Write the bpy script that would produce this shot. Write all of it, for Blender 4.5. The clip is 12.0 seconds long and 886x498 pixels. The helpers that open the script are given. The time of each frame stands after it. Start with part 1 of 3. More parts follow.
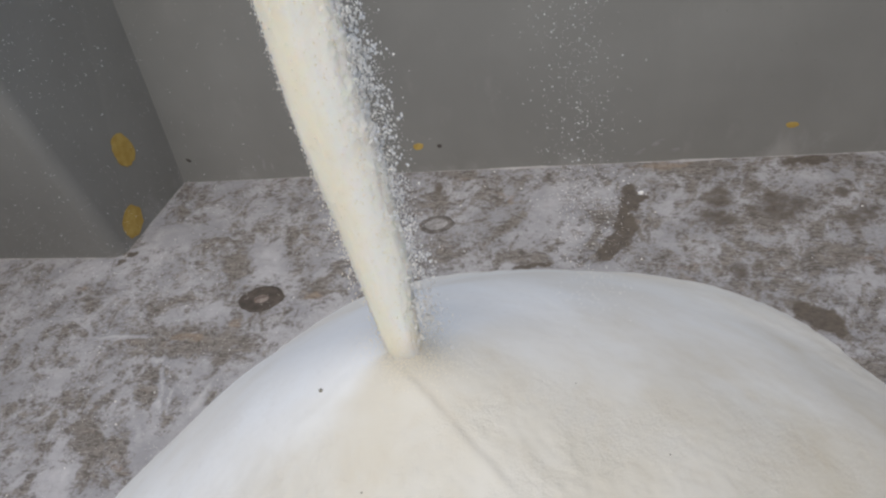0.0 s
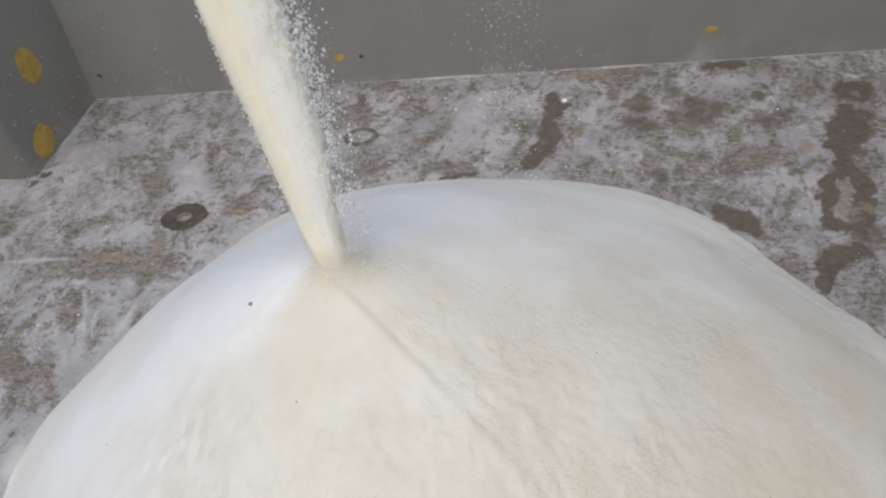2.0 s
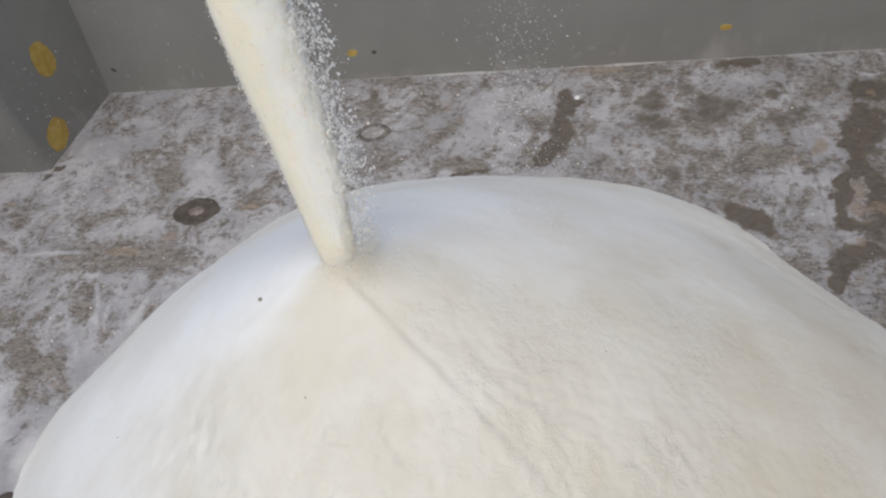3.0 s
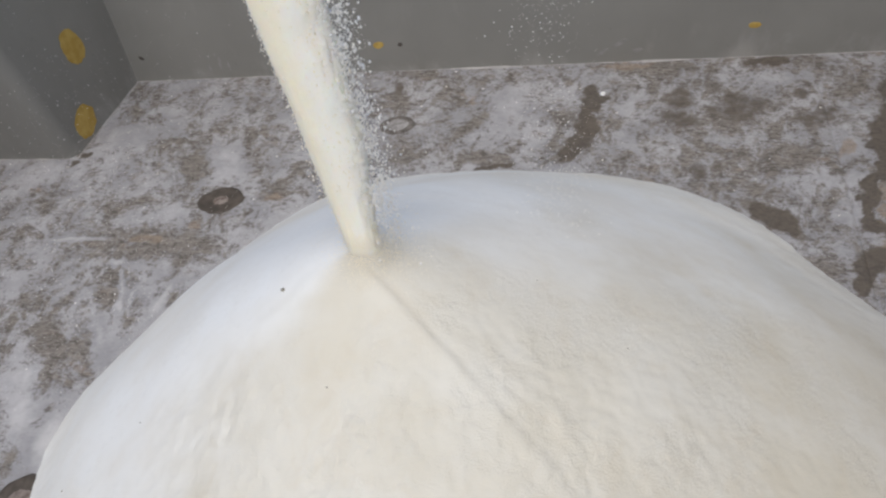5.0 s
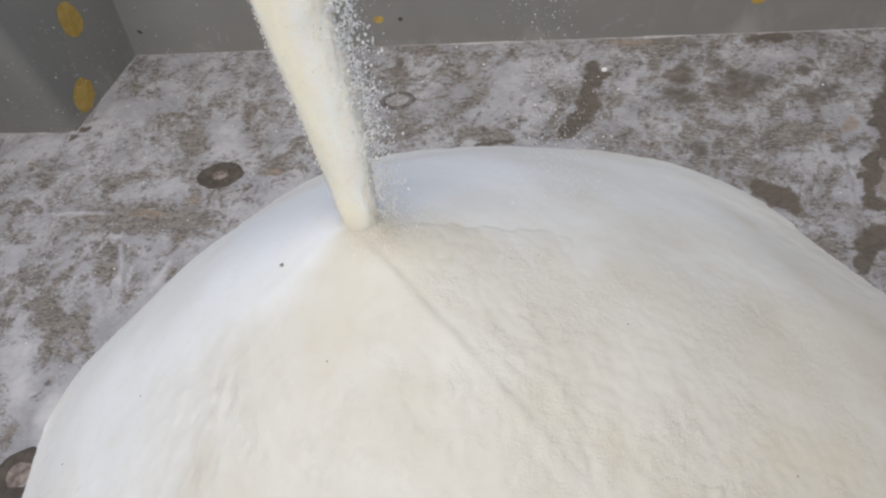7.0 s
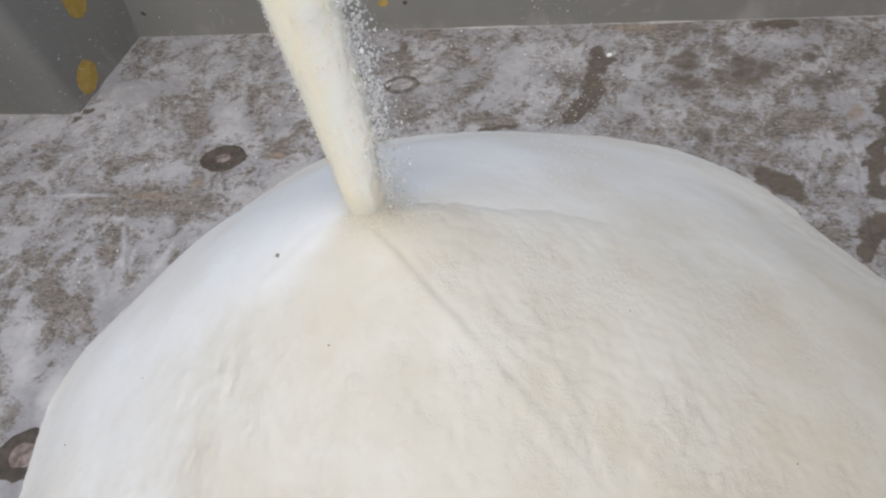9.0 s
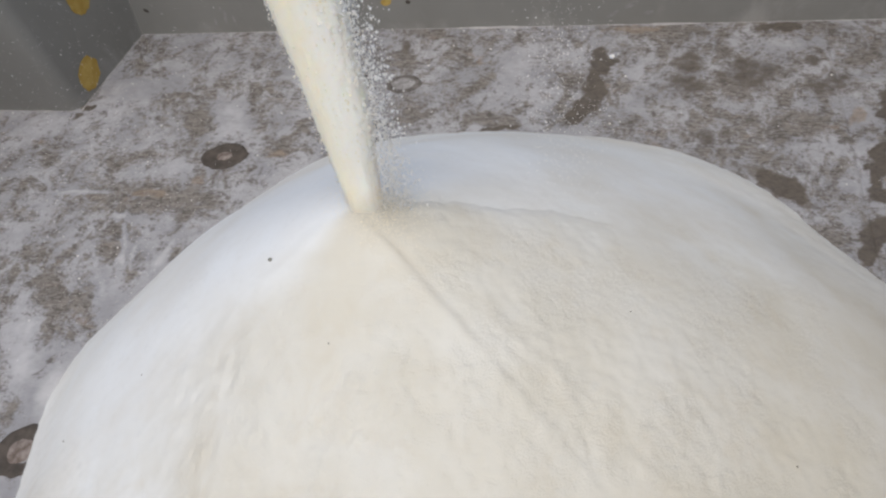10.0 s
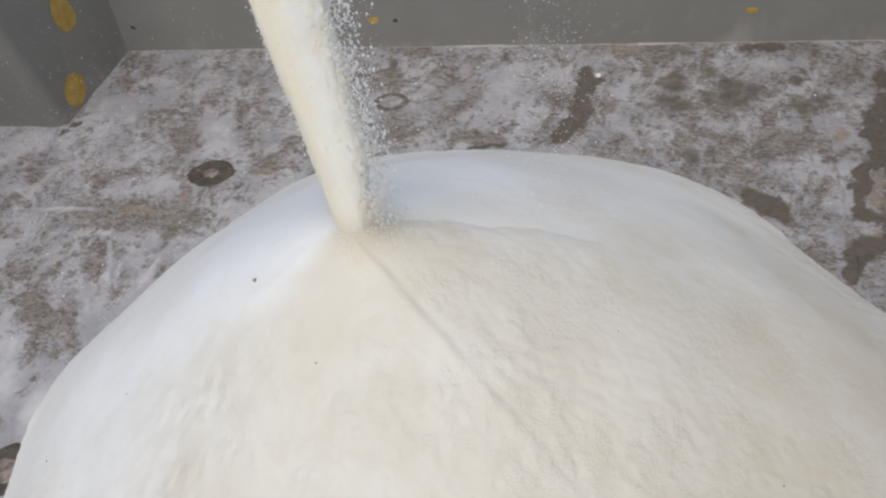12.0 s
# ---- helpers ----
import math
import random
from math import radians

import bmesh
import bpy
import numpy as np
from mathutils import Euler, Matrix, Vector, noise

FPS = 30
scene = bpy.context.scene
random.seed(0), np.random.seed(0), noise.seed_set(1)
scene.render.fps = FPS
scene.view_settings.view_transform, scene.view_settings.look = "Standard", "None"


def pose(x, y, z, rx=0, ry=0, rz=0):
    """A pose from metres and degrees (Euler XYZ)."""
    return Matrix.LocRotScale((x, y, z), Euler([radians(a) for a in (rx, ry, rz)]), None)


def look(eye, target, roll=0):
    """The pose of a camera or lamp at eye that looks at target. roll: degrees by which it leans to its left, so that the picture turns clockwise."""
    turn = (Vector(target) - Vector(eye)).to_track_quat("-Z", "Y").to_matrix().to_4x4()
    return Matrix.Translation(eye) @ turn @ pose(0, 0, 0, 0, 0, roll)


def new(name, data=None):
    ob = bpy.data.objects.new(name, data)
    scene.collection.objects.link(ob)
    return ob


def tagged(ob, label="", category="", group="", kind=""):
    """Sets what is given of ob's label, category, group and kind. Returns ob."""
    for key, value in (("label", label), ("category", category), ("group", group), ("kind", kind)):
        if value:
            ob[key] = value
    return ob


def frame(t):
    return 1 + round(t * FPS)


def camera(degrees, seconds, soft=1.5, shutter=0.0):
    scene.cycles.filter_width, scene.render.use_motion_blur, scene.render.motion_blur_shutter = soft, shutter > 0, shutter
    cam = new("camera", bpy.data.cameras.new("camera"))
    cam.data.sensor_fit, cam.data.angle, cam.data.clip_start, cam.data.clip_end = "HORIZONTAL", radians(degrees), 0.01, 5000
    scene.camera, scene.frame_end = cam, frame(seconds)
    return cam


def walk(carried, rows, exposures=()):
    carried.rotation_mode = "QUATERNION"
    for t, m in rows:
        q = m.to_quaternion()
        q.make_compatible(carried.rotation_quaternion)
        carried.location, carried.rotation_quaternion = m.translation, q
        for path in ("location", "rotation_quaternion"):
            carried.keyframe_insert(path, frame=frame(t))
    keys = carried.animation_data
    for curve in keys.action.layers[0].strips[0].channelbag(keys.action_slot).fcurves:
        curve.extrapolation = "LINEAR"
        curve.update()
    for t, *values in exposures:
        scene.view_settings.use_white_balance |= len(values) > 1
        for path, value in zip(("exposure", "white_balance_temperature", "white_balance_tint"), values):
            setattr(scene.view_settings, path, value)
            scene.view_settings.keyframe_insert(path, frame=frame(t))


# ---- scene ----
cam = camera(52.0, 12.0, soft=2.3)
PATH = [
    (0, (0.011, -0.091, 1.433), (-0.43, 1.427, 0.208), -10.8),
    (0.5, (0.013, -0.089, 1.437), (-0.345, 1.352, 0.096), -10.9),
    (1, (0.009, -0.089, 1.422), (-0.299, 1.333, 0.05), -10.0),
    (1.5, (0.009, -0.096, 1.422), (-0.28, 1.316, 0.036), -9.5),
    (2, (0.007, -0.097, 1.426), (-0.276, 1.318, 0.04), -9.2),
    (2.5, (0.001, -0.099, 1.425), (-0.285, 1.314, 0.038), -9.1),
    (3, (0.01, -0.095, 1.426), (-0.3, 1.311, 0.037), -9.5),
    (5, (0.006, -0.097, 1.427), (-0.348, 1.294, 0.034), -9.6),
    (5.5, (0.007, -0.095, 1.421), (-0.347, 1.282, 0.015), -9.6),
    (6, (0.002, -0.097, 1.422), (-0.341, 1.274, 0.007), -9.4),
    (6.5, (0.003, -0.098, 1.423), (-0.341, 1.264, 0.0), -9.4),
    (7, (0.003, -0.098, 1.422), (-0.348, 1.259, -0.006), -9.5),
    (9, (0.004, -0.097, 1.421), (-0.353, 1.234, -0.028), -9.4),
    (9.5, (0.001, -0.099, 1.417), (-0.358, 1.227, -0.036), -9.1),
    (10, (0.003, -0.097, 1.418), (-0.355, 1.235, -0.03), -8.9),
    (10.5, (0.002, -0.096, 1.422), (-0.345, 1.248, -0.018), -8.3),
    (11, (0.001, -0.093, 1.422), (-0.342, 1.258, -0.013), -8.0),
    (11.5, (-0.001, -0.096, 1.419), (-0.336, 1.264, -0.008), -7.8),
    (12, (0.0, -0.095, 1.422), (-0.328, 1.267, -0.005), -7.7),
]
walk(cam, [(t, look(eye, target, roll)) for t, eye, target, roll in PATH],
     exposures=[(0.0, -0.12), (0.5, 0.0), (12.0, 0.0)])

# ---- light: a bright hazy sky over the open load bed, and a wide veiled sun from the front left ----
world = bpy.data.worlds.new("sky")
scene.world = world
world.use_nodes = True
wn = world.node_tree
sky = wn.nodes.new("ShaderNodeTexSky")
sky.sky_type = "NISHITA"
sky.sun_disc = False
sky.sun_elevation = radians(58)
sky.sun_rotation = radians(180)
sky.air_density, sky.dust_density, sky.ozone_density = 1.0, 2.6, 1.0
wn.nodes["Background"].inputs["Strength"].default_value = 0.15
wn.links.new(sky.outputs[0], wn.nodes["Background"].inputs["Color"])
sun_data = bpy.data.lights.new("sun", "SUN")
sun_data.energy, sun_data.angle, sun_data.color = 1.48, radians(90), (1.0, 0.955, 0.825)
sun = new("sun", sun_data)
sun.matrix_basis = look((0.1, -1.85, 3.8), (0, 0, 0))

# ---- plan ----
FLOOR_Z = 0.0
WALL_Y, WALL_SLOPE = 2.0545, 0.0225    # inner face of the far side wall at x = 0, and its slant
JOG_X, JOG_Y = -1.410, 1.663   # the wall steps in beyond this corner
NEAR_Y = -0.42
LEFT_X, RIGHT_X = -2.15, 1.25
JOG_SLANT = 0.105        # the step's side leans away from the y axis
WALL_TOP = 1.2
PILE_C, PILE_R = (-0.19, 0.70), 0.89
APEX, PILE_H = (-0.325, 0.73), 0.60


# ---- materials ----
class Nodes:
    def __init__(self, name):
        self.m = bpy.data.materials.new(name)
        self.m.use_nodes = True
        self.t = self.m.node_tree
        self.b = self.t.nodes["Principled BSDF"]
        co = self.t.nodes.new("ShaderNodeTexCoord")
        self.co = co.outputs["Object"]

    def put(self, socket, value):
        if isinstance(value, bpy.types.NodeSocket):
            self.t.links.new(value, socket)
        else:
            socket.default_value = value

    def scaled(self, s, r=(0, 0, 0)):
        n = self.t.nodes.new("ShaderNodeMapping")
        n.inputs["Scale"].default_value = s
        n.inputs["Rotation"].default_value = r
        self.put(n.inputs["Vector"], self.co)
        return n.outputs[0]

    def noise(self, scale, detail=4, rough=0.55, vec=None, warp=0.0):
        n = self.t.nodes.new("ShaderNodeTexNoise")
        n.inputs["Scale"].default_value, n.inputs["Detail"].default_value = scale, detail
        n.inputs["Roughness"].default_value, n.inputs["Distortion"].default_value = rough, warp
        self.put(n.inputs["Vector"], vec or self.co)
        return n.outputs["Fac"]

    def ramp(self, fac, lo, hi, a=0.0, b=1.0):
        n = self.t.nodes.new("ShaderNodeMapRange")
        n.interpolation_type = "SMOOTHSTEP"
        for k, v in zip(("From Min", "From Max", "To Min", "To Max"), (lo, hi, a, b)):
            n.inputs[k].default_value = v
        self.put(n.inputs["Value"], fac)
        return n.outputs["Result"]

    def math(self, op, a, b=0.0, clamp=False):
        n = self.t.nodes.new("ShaderNodeMath")
        n.operation, n.use_clamp = op, clamp
        self.put(n.inputs[0], a)
        self.put(n.inputs[1], b)
        return n.outputs[0]

    def mix(self, fac, a, b):
        n = self.t.nodes.new("ShaderNodeMix")
        n.data_type = "RGBA"
        self.put(n.inputs["Factor"], fac)
        self.put(n.inputs["A"], a if isinstance(a, bpy.types.NodeSocket) else (*a, 1))
        self.put(n.inputs["B"], b if isinstance(b, bpy.types.NodeSocket) else (*b, 1))
        return n.outputs["Result"]

    def attr(self, name):
        n = self.t.nodes.new("ShaderNodeAttribute")
        n.attribute_name = name
        return n.outputs["Fac"]

    def bump(self, height, strength=0.5, distance=0.003):
        n = self.t.nodes.new("ShaderNodeBump")
        n.inputs["Strength"].default_value, n.inputs["Distance"].default_value = strength, distance
        self.put(n.inputs["Height"], height)
        self.put(self.b.inputs["Normal"], n.outputs["Normal"])

    def done(self, colour, rough=0.8, metal=0.0, spec=0.3):
        self.put(self.b.inputs["Base Color"], colour if isinstance(colour, bpy.types.NodeSocket) else (*colour, 1))
        self.put(self.b.inputs["Roughness"], rough)
        self.put(self.b.inputs["Metallic"], metal)
        self.put(self.b.inputs["Specular IOR Level"], spec)
        return self.m


def grain_material(name, pale, warm, fresh_lit=None):
    n = Nodes(name)
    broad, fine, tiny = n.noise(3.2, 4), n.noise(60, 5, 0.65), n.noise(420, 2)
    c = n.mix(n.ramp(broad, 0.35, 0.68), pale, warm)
    # cream of newly landed meal, with the front's warm light painted in
    if fresh_lit:
        c = n.mix(n.attr("fresh_lit"), c, fresh_lit)
        clots = n.math("MULTIPLY", n.ramp(n.noise(13, 5, 0.6, None, 0.8), 0.50, 0.70, 0, 0.36), n.attr("fresh_lit"))
        c = n.mix(clots, c, tuple(v * k for v, k in zip(fresh_lit, (0.95, 0.91, 0.86))))
    c = n.mix(n.ramp(fine, 0.52, 0.80, 0, 0.20), c, tuple(v * 0.72 for v in warm))
    lumps = n.noise(105, 5, 0.65, None, 0.6)
    h = n.math("ADD", n.math("MULTIPLY", fine, 1.0), n.math("ADD", n.math("MULTIPLY", lumps, 0.7), n.math("MULTIPLY", tiny, 0.4)))
    n.bump(h, 0.55, 0.0060)
    if fresh_lit:
        n.put(n.b.inputs["Normal"].links[0].from_node.inputs["Strength"], n.math("MULTIPLY", n.ramp(n.attr("fresh_lit"), 0.35, 0.95, 0.12, 0.44), n.ramp(n.noise(9, 3), 0.38, 0.62, 0.25, 1.1)))
    return n.done(c, 0.92, 0, 0.15)


def floor_material():
    n = Nodes("dusty_plywood")
    def wobble(scale, amount, vec=None, warp=0.0, rough=0.65):
        return n.math("MULTIPLY", n.math("SUBTRACT", n.noise(scale, 5, rough, vec, warp), 0.5), amount)

    along = n.scaled((4.0, 17, 17))
    streak = n.noise(3.2, 7, 0.68, along, 0.9)
    fibre = n.noise(9, 5, 0.7, n.scaled((2.6, 15, 15)), 0.5)
    worm = n.noise(56, 4, 0.65, n.scaled((0.75, 1.35, 1), (0, 0, 0.18)), 1.2)
    flecks = n.noise(120, 3, 0.6, n.scaled((0.55, 1.7, 1)), 0.8)
    wood = n.mix(n.ramp(streak, 0.32, 0.70), (0.150, 0.132, 0.113), (0.255, 0.230, 0.20))
    wood = n.mix(n.ramp(n.noise(5.0, 5), 0.48, 0.70, 0, 0.5), wood, (0.27, 0.245, 0.222))
    tan = n.noise(8, 4, 0.6, n.scaled((1, 2.2, 1), (0, 0, 0.3)))
    wood = n.mix(n.ramp(tan, 0.57, 0.74, 0, 0.5), wood, (0.30, 0.20, 0.135))
    wood = n.mix(n.ramp(fibre, 0.50, 0.66, 0, 0.55), wood, (0.105, 0.088, 0.073))
    wood = n.mix(n.ramp(worm, 0.49, 0.57, 0, 0.80), wood, (0.078, 0.068, 0.058))
    wood = n.mix(n.ramp(flecks, 0.53, 0.65, 0, 0.52), wood, (0.37, 0.345, 0.325))
    # the dust: smooth where it lies thick, breaking into flecks towards its edges
    cover = n.math("ADD", n.attr("dust"), wobble(9, 1.7, n.scaled((1.1, 0.9, 1), (0, 0, -0.35)), 1.2))
    web = n.math("ABSOLUTE", n.math("SUBTRACT", n.noise(13, 3, 0.55, n.scaled((1.0, 0.8, 1), (0, 0, -0.5)), 1.0), 0.5))
    cover = n.math("ADD", cover, n.math("MULTIPLY", n.math("SUBTRACT", 0.065, web), 3.0))
    cover = n.math("ADD", cover, wobble(32, 0.9, n.scaled((1.15, 0.85, 1), (0, 0, 0.25)), 1.2))
    cover = n.math("ADD", cover, wobble(110, 1.6, n.scaled((1.0, 0.9, 1)), 0.8))
    mask = n.ramp(cover, 0.12, 0.84, 0.12, 0.94)
    dust = n.mix(n.ramp(n.noise(7, 5, 0.65), 0.36, 0.66), (0.325, 0.327, 0.348), (0.455, 0.455, 0.478))
    dust = n.mix(n.ramp(n.noise(46, 4, 0.7), 0.50, 0.74, 0, 0.38), dust, (0.27, 0.255, 0.262))
    c = n.mix(mask, wood, dust)
    c = n.mix(n.math("MULTIPLY", n.ramp(worm, 0.53, 0.60, 0, 0.52), n.ramp(cover, 0.4, 1.0, 1.0, 0.12)), c, (0.125, 0.108, 0.096))
    dark = n.mix(n.ramp(worm, 0.35, 0.65), (0.098, 0.084, 0.071), (0.150, 0.128, 0.108))
    c = n.mix(n.ramp(n.math("ADD", n.attr("stain_shade"), wobble(60, 0.35)), 0.04, 0.60, 0.0, 0.93), c, dark)
    tint = n.mix(n.ramp(fibre, 0.42, 0.62), (0.335, 0.265, 0.20), (0.225, 0.175, 0.135))
    c = n.mix(n.ramp(n.math("ADD", n.attr("rust"), wobble(38, 1.3)), 0.35, 1.0, 0.0, 0.58), c, tint)
    thick = n.ramp(n.attr("dust"), 1.00, 1.40, 0, 1)
    c = n.mix(n.math("MULTIPLY", thick, n.ramp(cover, 0.5, 1.0, 0.25, 1.0)), c, (0.54, 0.54, 0.55))
    n.bump(n.math("ADD", n.math("MULTIPLY", mask, 0.7), n.math("MULTIPLY", worm, 0.5)), 0.55, 0.004)
    return n.done(c, n.ramp(mask, 0, 1, 0.65, 0.95), 0, 0.22)


def wall_material():
    n = Nodes("grey_painted_steel")
    big, mid = n.noise(1.6, 4), n.noise(14, 6, 0.65, n.scaled((1, 1, 0.45)))
    c = n.mix(n.ramp(big, 0.3, 0.7), (0.205, 0.201, 0.187), (0.252, 0.248, 0.231))
    c = n.mix(n.ramp(mid, 0.55, 0.8, 0, 0.35), c, (0.31, 0.30, 0.28))
    sep = n.t.nodes.new("ShaderNodeSeparateXYZ")
    n.put(sep.inputs[0], n.co)
    splash = n.math("ADD", n.noise(4.5, 6, 0.68, n.scaled((1.0, 1.0, 0.8)), 0.6), n.math("MULTIPLY", sep.outputs["Z"], -1.7))
    c = n.mix(n.ramp(splash, 0.46, 0.72, 0, 0.34), c, (0.50, 0.48, 0.46))
    c = n.mix(n.ramp(n.noise(120, 3), 0.68, 0.75, 0, 0.5), c, (0.09, 0.085, 0.08))
    n.bump(n.noise(70, 4), 0.12, 0.002)
    return n.done(c, n.ramp(mid, 0.3, 0.7, 0.42, 0.62), 0.0, 0.4)


def simple_material(name, a, b, scale=30, rough=0.7, metal=0.0, bump=0.3, spec=0.3):
    n = Nodes(name)
    n.bump(n.noise(scale * 3, 4), bump, 0.002)
    return n.done(n.mix(n.ramp(n.noise(scale, 5, 0.65), 0.35, 0.68), a, b), rough, metal, spec)


def stream_material():
    """Aerated meal: light scatters through it; the loose side is paler than the dense one."""
    n = Nodes("falling_meal")
    sep = n.t.nodes.new("ShaderNodeSeparateXYZ")
    n.put(sep.inputs[0], n.co)
    side = n.math("ADD", n.math("ADD", sep.outputs["X"], n.math("MULTIPLY", sep.outputs["Z"], 0.055)), n.math("MULTIPLY", n.math("SUBTRACT", n.noise(30, 4), 0.5), 0.03))
    c = n.mix(n.ramp(side, -0.012, 0.014), (0.96, 0.865, 0.705), (0.96, 0.915, 0.84))
    c = n.mix(n.ramp(n.noise(26, 5, 0.65, n.scaled((1, 1, 0.35))), 0.5, 0.75, 0, 0.5), c, (0.94, 0.835, 0.67))
    n.b.inputs["Subsurface Weight"].default_value = 0.85
    n.b.inputs["Subsurface Radius"].default_value = (0.022, 0.019, 0.015)
    n.b.inputs["Subsurface Scale"].default_value = 1.0
    n.bump(n.noise(260, 3), 0.3, 0.002)
    return n.done(c, 0.95, 0, 0.1)


# The pale tone has blue skylight of the heap's shaded slopes mixed in.
POWDER = grain_material("pale_meal_skylit", (0.845, 0.872, 0.885), (0.80, 0.80, 0.775), (0.635, 0.602, 0.515))
STREAM = stream_material()
CREAM = simple_material("cream_crumbs", (0.94, 0.87, 0.70), (0.92, 0.83, 0.63), 60, 0.85)
FLAKE = simple_material("loose_grain", (0.95, 0.93, 0.87), (0.91, 0.88, 0.80), 60, 0.8)
for airy in (CREAM, FLAKE):     # light passes through single crumbs
    shader = airy.node_tree.nodes["Principled BSDF"].inputs
    shader["Subsurface Weight"].default_value = 0.85
    shader["Subsurface Radius"].default_value = (0.012, 0.011, 0.009)
    shader["Subsurface Scale"].default_value = 1.0
FLOOR = floor_material()
STEEL = wall_material()
DUST = simple_material("settled_dust", (0.36, 0.35, 0.345), (0.46, 0.445, 0.435), 40, 0.95)
GREY_DUST = simple_material("grey_dust", (0.22, 0.21, 0.205), (0.38, 0.37, 0.37), 60, 0.95)
WALL_DUST = simple_material("wall_dust", (0.23, 0.225, 0.215), (0.32, 0.31, 0.30), 70, 0.95)
YELLOW = simple_material("ochre_paint", (0.38, 0.25, 0.06), (0.47, 0.335, 0.10), 35, 0.7)
RUBBER = simple_material("dark_rubber", (0.065, 0.056, 0.049), (0.11, 0.093, 0.08), 30, 0.75)
DUSTY_RUBBER = simple_material("dusty_rubber", (0.10, 0.09, 0.082), (0.20, 0.185, 0.175), 45, 0.85)
HUB = simple_material("dusty_bolt_head", (0.13, 0.10, 0.085), (0.30, 0.26, 0.24), 50, 0.7)
HUSK = simple_material("dark_husk", (0.20, 0.19, 0.16), (0.32, 0.30, 0.25), 80, 0.8)
EARTH = simple_material("yard_concrete", (0.24, 0.225, 0.205), (0.34, 0.32, 0.295), 0.8, 0.95)


# ---- helpers ----
def mesh_of(name, verts, faces, material, smooth=True):
    me = bpy.data.meshes.new(name)
    me.from_pydata(verts, [], faces)
    me.materials.append(material)
    me.polygons.foreach_set("use_smooth", [smooth] * len(me.polygons))
    me.update()
    return me


def part(name, bm, material, parent=None, label=""):
    """Links a bmesh as one mesh object under its thing."""
    me = bpy.data.meshes.new(name)
    bm.to_mesh(me)
    bm.free()
    me.materials.append(material)
    ob = new(name, me)
    ob.parent = parent
    return tagged(ob, label)


def box(name, lo, hi, material, parent=None, bevel=0.006):
    bm = bmesh.new()
    bmesh.ops.create_cube(bm, size=1)
    for v in bm.verts:
        v.co = Vector([a + (b - a) * (c + 0.5) for a, b, c in zip(lo, hi, v.co)])
    if bevel:
        bmesh.ops.bevel(bm, geom=bm.edges[:], offset=bevel, segments=4 if bevel > 0.02 else 2, affect="EDGES")
    return part(name, bm, material, parent)


def fbm(x, y, z=0.0, octaves=4):
    return noise.fractal((x, y, z), 0.6, 2.0, octaves, noise_basis="PERLIN_ORIGINAL")


def smooth(a, b, v):
    k = min(1.0, max(0.0, (v - a) / (b - a)))
    return k * k * (3 - 2 * k)


# ---- ground under the vehicle, to the horizon ----
tagged(new("ground", mesh_of("ground", [(-900, -900, -1.35), (900, -900, -1.35), (900, 900, -1.35), (-900, 900, -1.35)],
       [(0, 1, 2, 3)], EARTH)), "pale concrete yard below the load bed", "ground", kind="structure")

# ---- load bed: floor, walls ----
# Drifts where the dust lies smooth and thick: x, y, half length, half width, turn in degrees, amount
DRIFTS_LEFT = [
    (-1.315, 1.755, 0.117, 0.059, 11, 0.5), (-1.492, 1.605, 0.098, 0.054, 10, 0.5), (-0.984, 1.662, 0.087, 0.045, -64, 0.5), (-1.176, 1.835, 0.107, 0.064, -39, 0.25),
    (-1.177, 1.978, 0.108, 0.033, -11, 0.3), (-0.837, 1.623, 0.083, 0.029, -76, 0.25), (-1.394, 1.333, 0.063, 0.036, -2, 0.2), (-1.369, 1.202, 0.058, 0.022, -63, 0.3),
    (-1.145, 1.149, 0.077, 0.007, -63, 0.6), (-1.087, 1.045, 0.056, 0.023, -82, 0.6), (-1.181, 0.862, 0.071, 0.042, -70, 0.5), (-1.122, 0.812, 0.076, 0.048, -57, 0.4),
    (-1.224, 0.949, 0.052, 0.030, -61, 0.5), (-1.049, 1.443, 0.040, 0.021, -9, 0.35), (-0.867, 1.369, 0.041, 0.027, 22, 0.4),
]
# Patches of wood that the dust leaves open
BARE_LEFT = [
    (-1.347, 1.979, 0.059, 0.041, -42, -0.4), (-0.920, 1.698, 0.083, 0.020, -77, -0.5), (-1.061, 1.640, 0.057, 0.040, -47, -0.45), (-1.154, 1.736, 0.058, 0.014, -10, -0.5),
    (-1.338, 1.893, 0.055, 0.032, -58, -0.4), (-0.813, 1.535, 0.048, 0.036, -53, -0.5), (-1.514, 1.591, 0.049, 0.031, 2, -0.35), (-1.137, 1.343, 0.162, 0.061, 1, -0.55),
    (-0.980, 1.329, 0.071, 0.050, 2, -0.55), (-1.054, 1.574, 0.086, 0.018, -71, -0.5), (-1.114, 1.177, 0.070, 0.030, -71, -0.65), (-1.118, 0.974, 0.091, 0.047, -46, -0.6),
    (-1.209, 1.052, 0.065, 0.035, -49, -0.5), (-1.290, 1.159, 0.052, 0.036, -23, -0.5),
]
BARE_EDGE = [
    (-0.942, 1.168, 0.039, 0.024, 83, -0.5), (-1.013, 1.062, 0.036, 0.021, -70, -0.5), (-1.211, 1.485, 0.080, 0.042, -12, -0.3), (-1.380, 1.457, 0.056, 0.036, -27, -0.35),
    (-1.138, 0.727, 0.038, 0.015, -66, -0.6), (-1.315, 1.075, 0.021, 0.010, -50, -0.7), (-1.399, 1.668, 0.018, 0.013, -63, -0.9), (-1.409, 1.625, 0.016, 0.014, 34, -0.9),
]
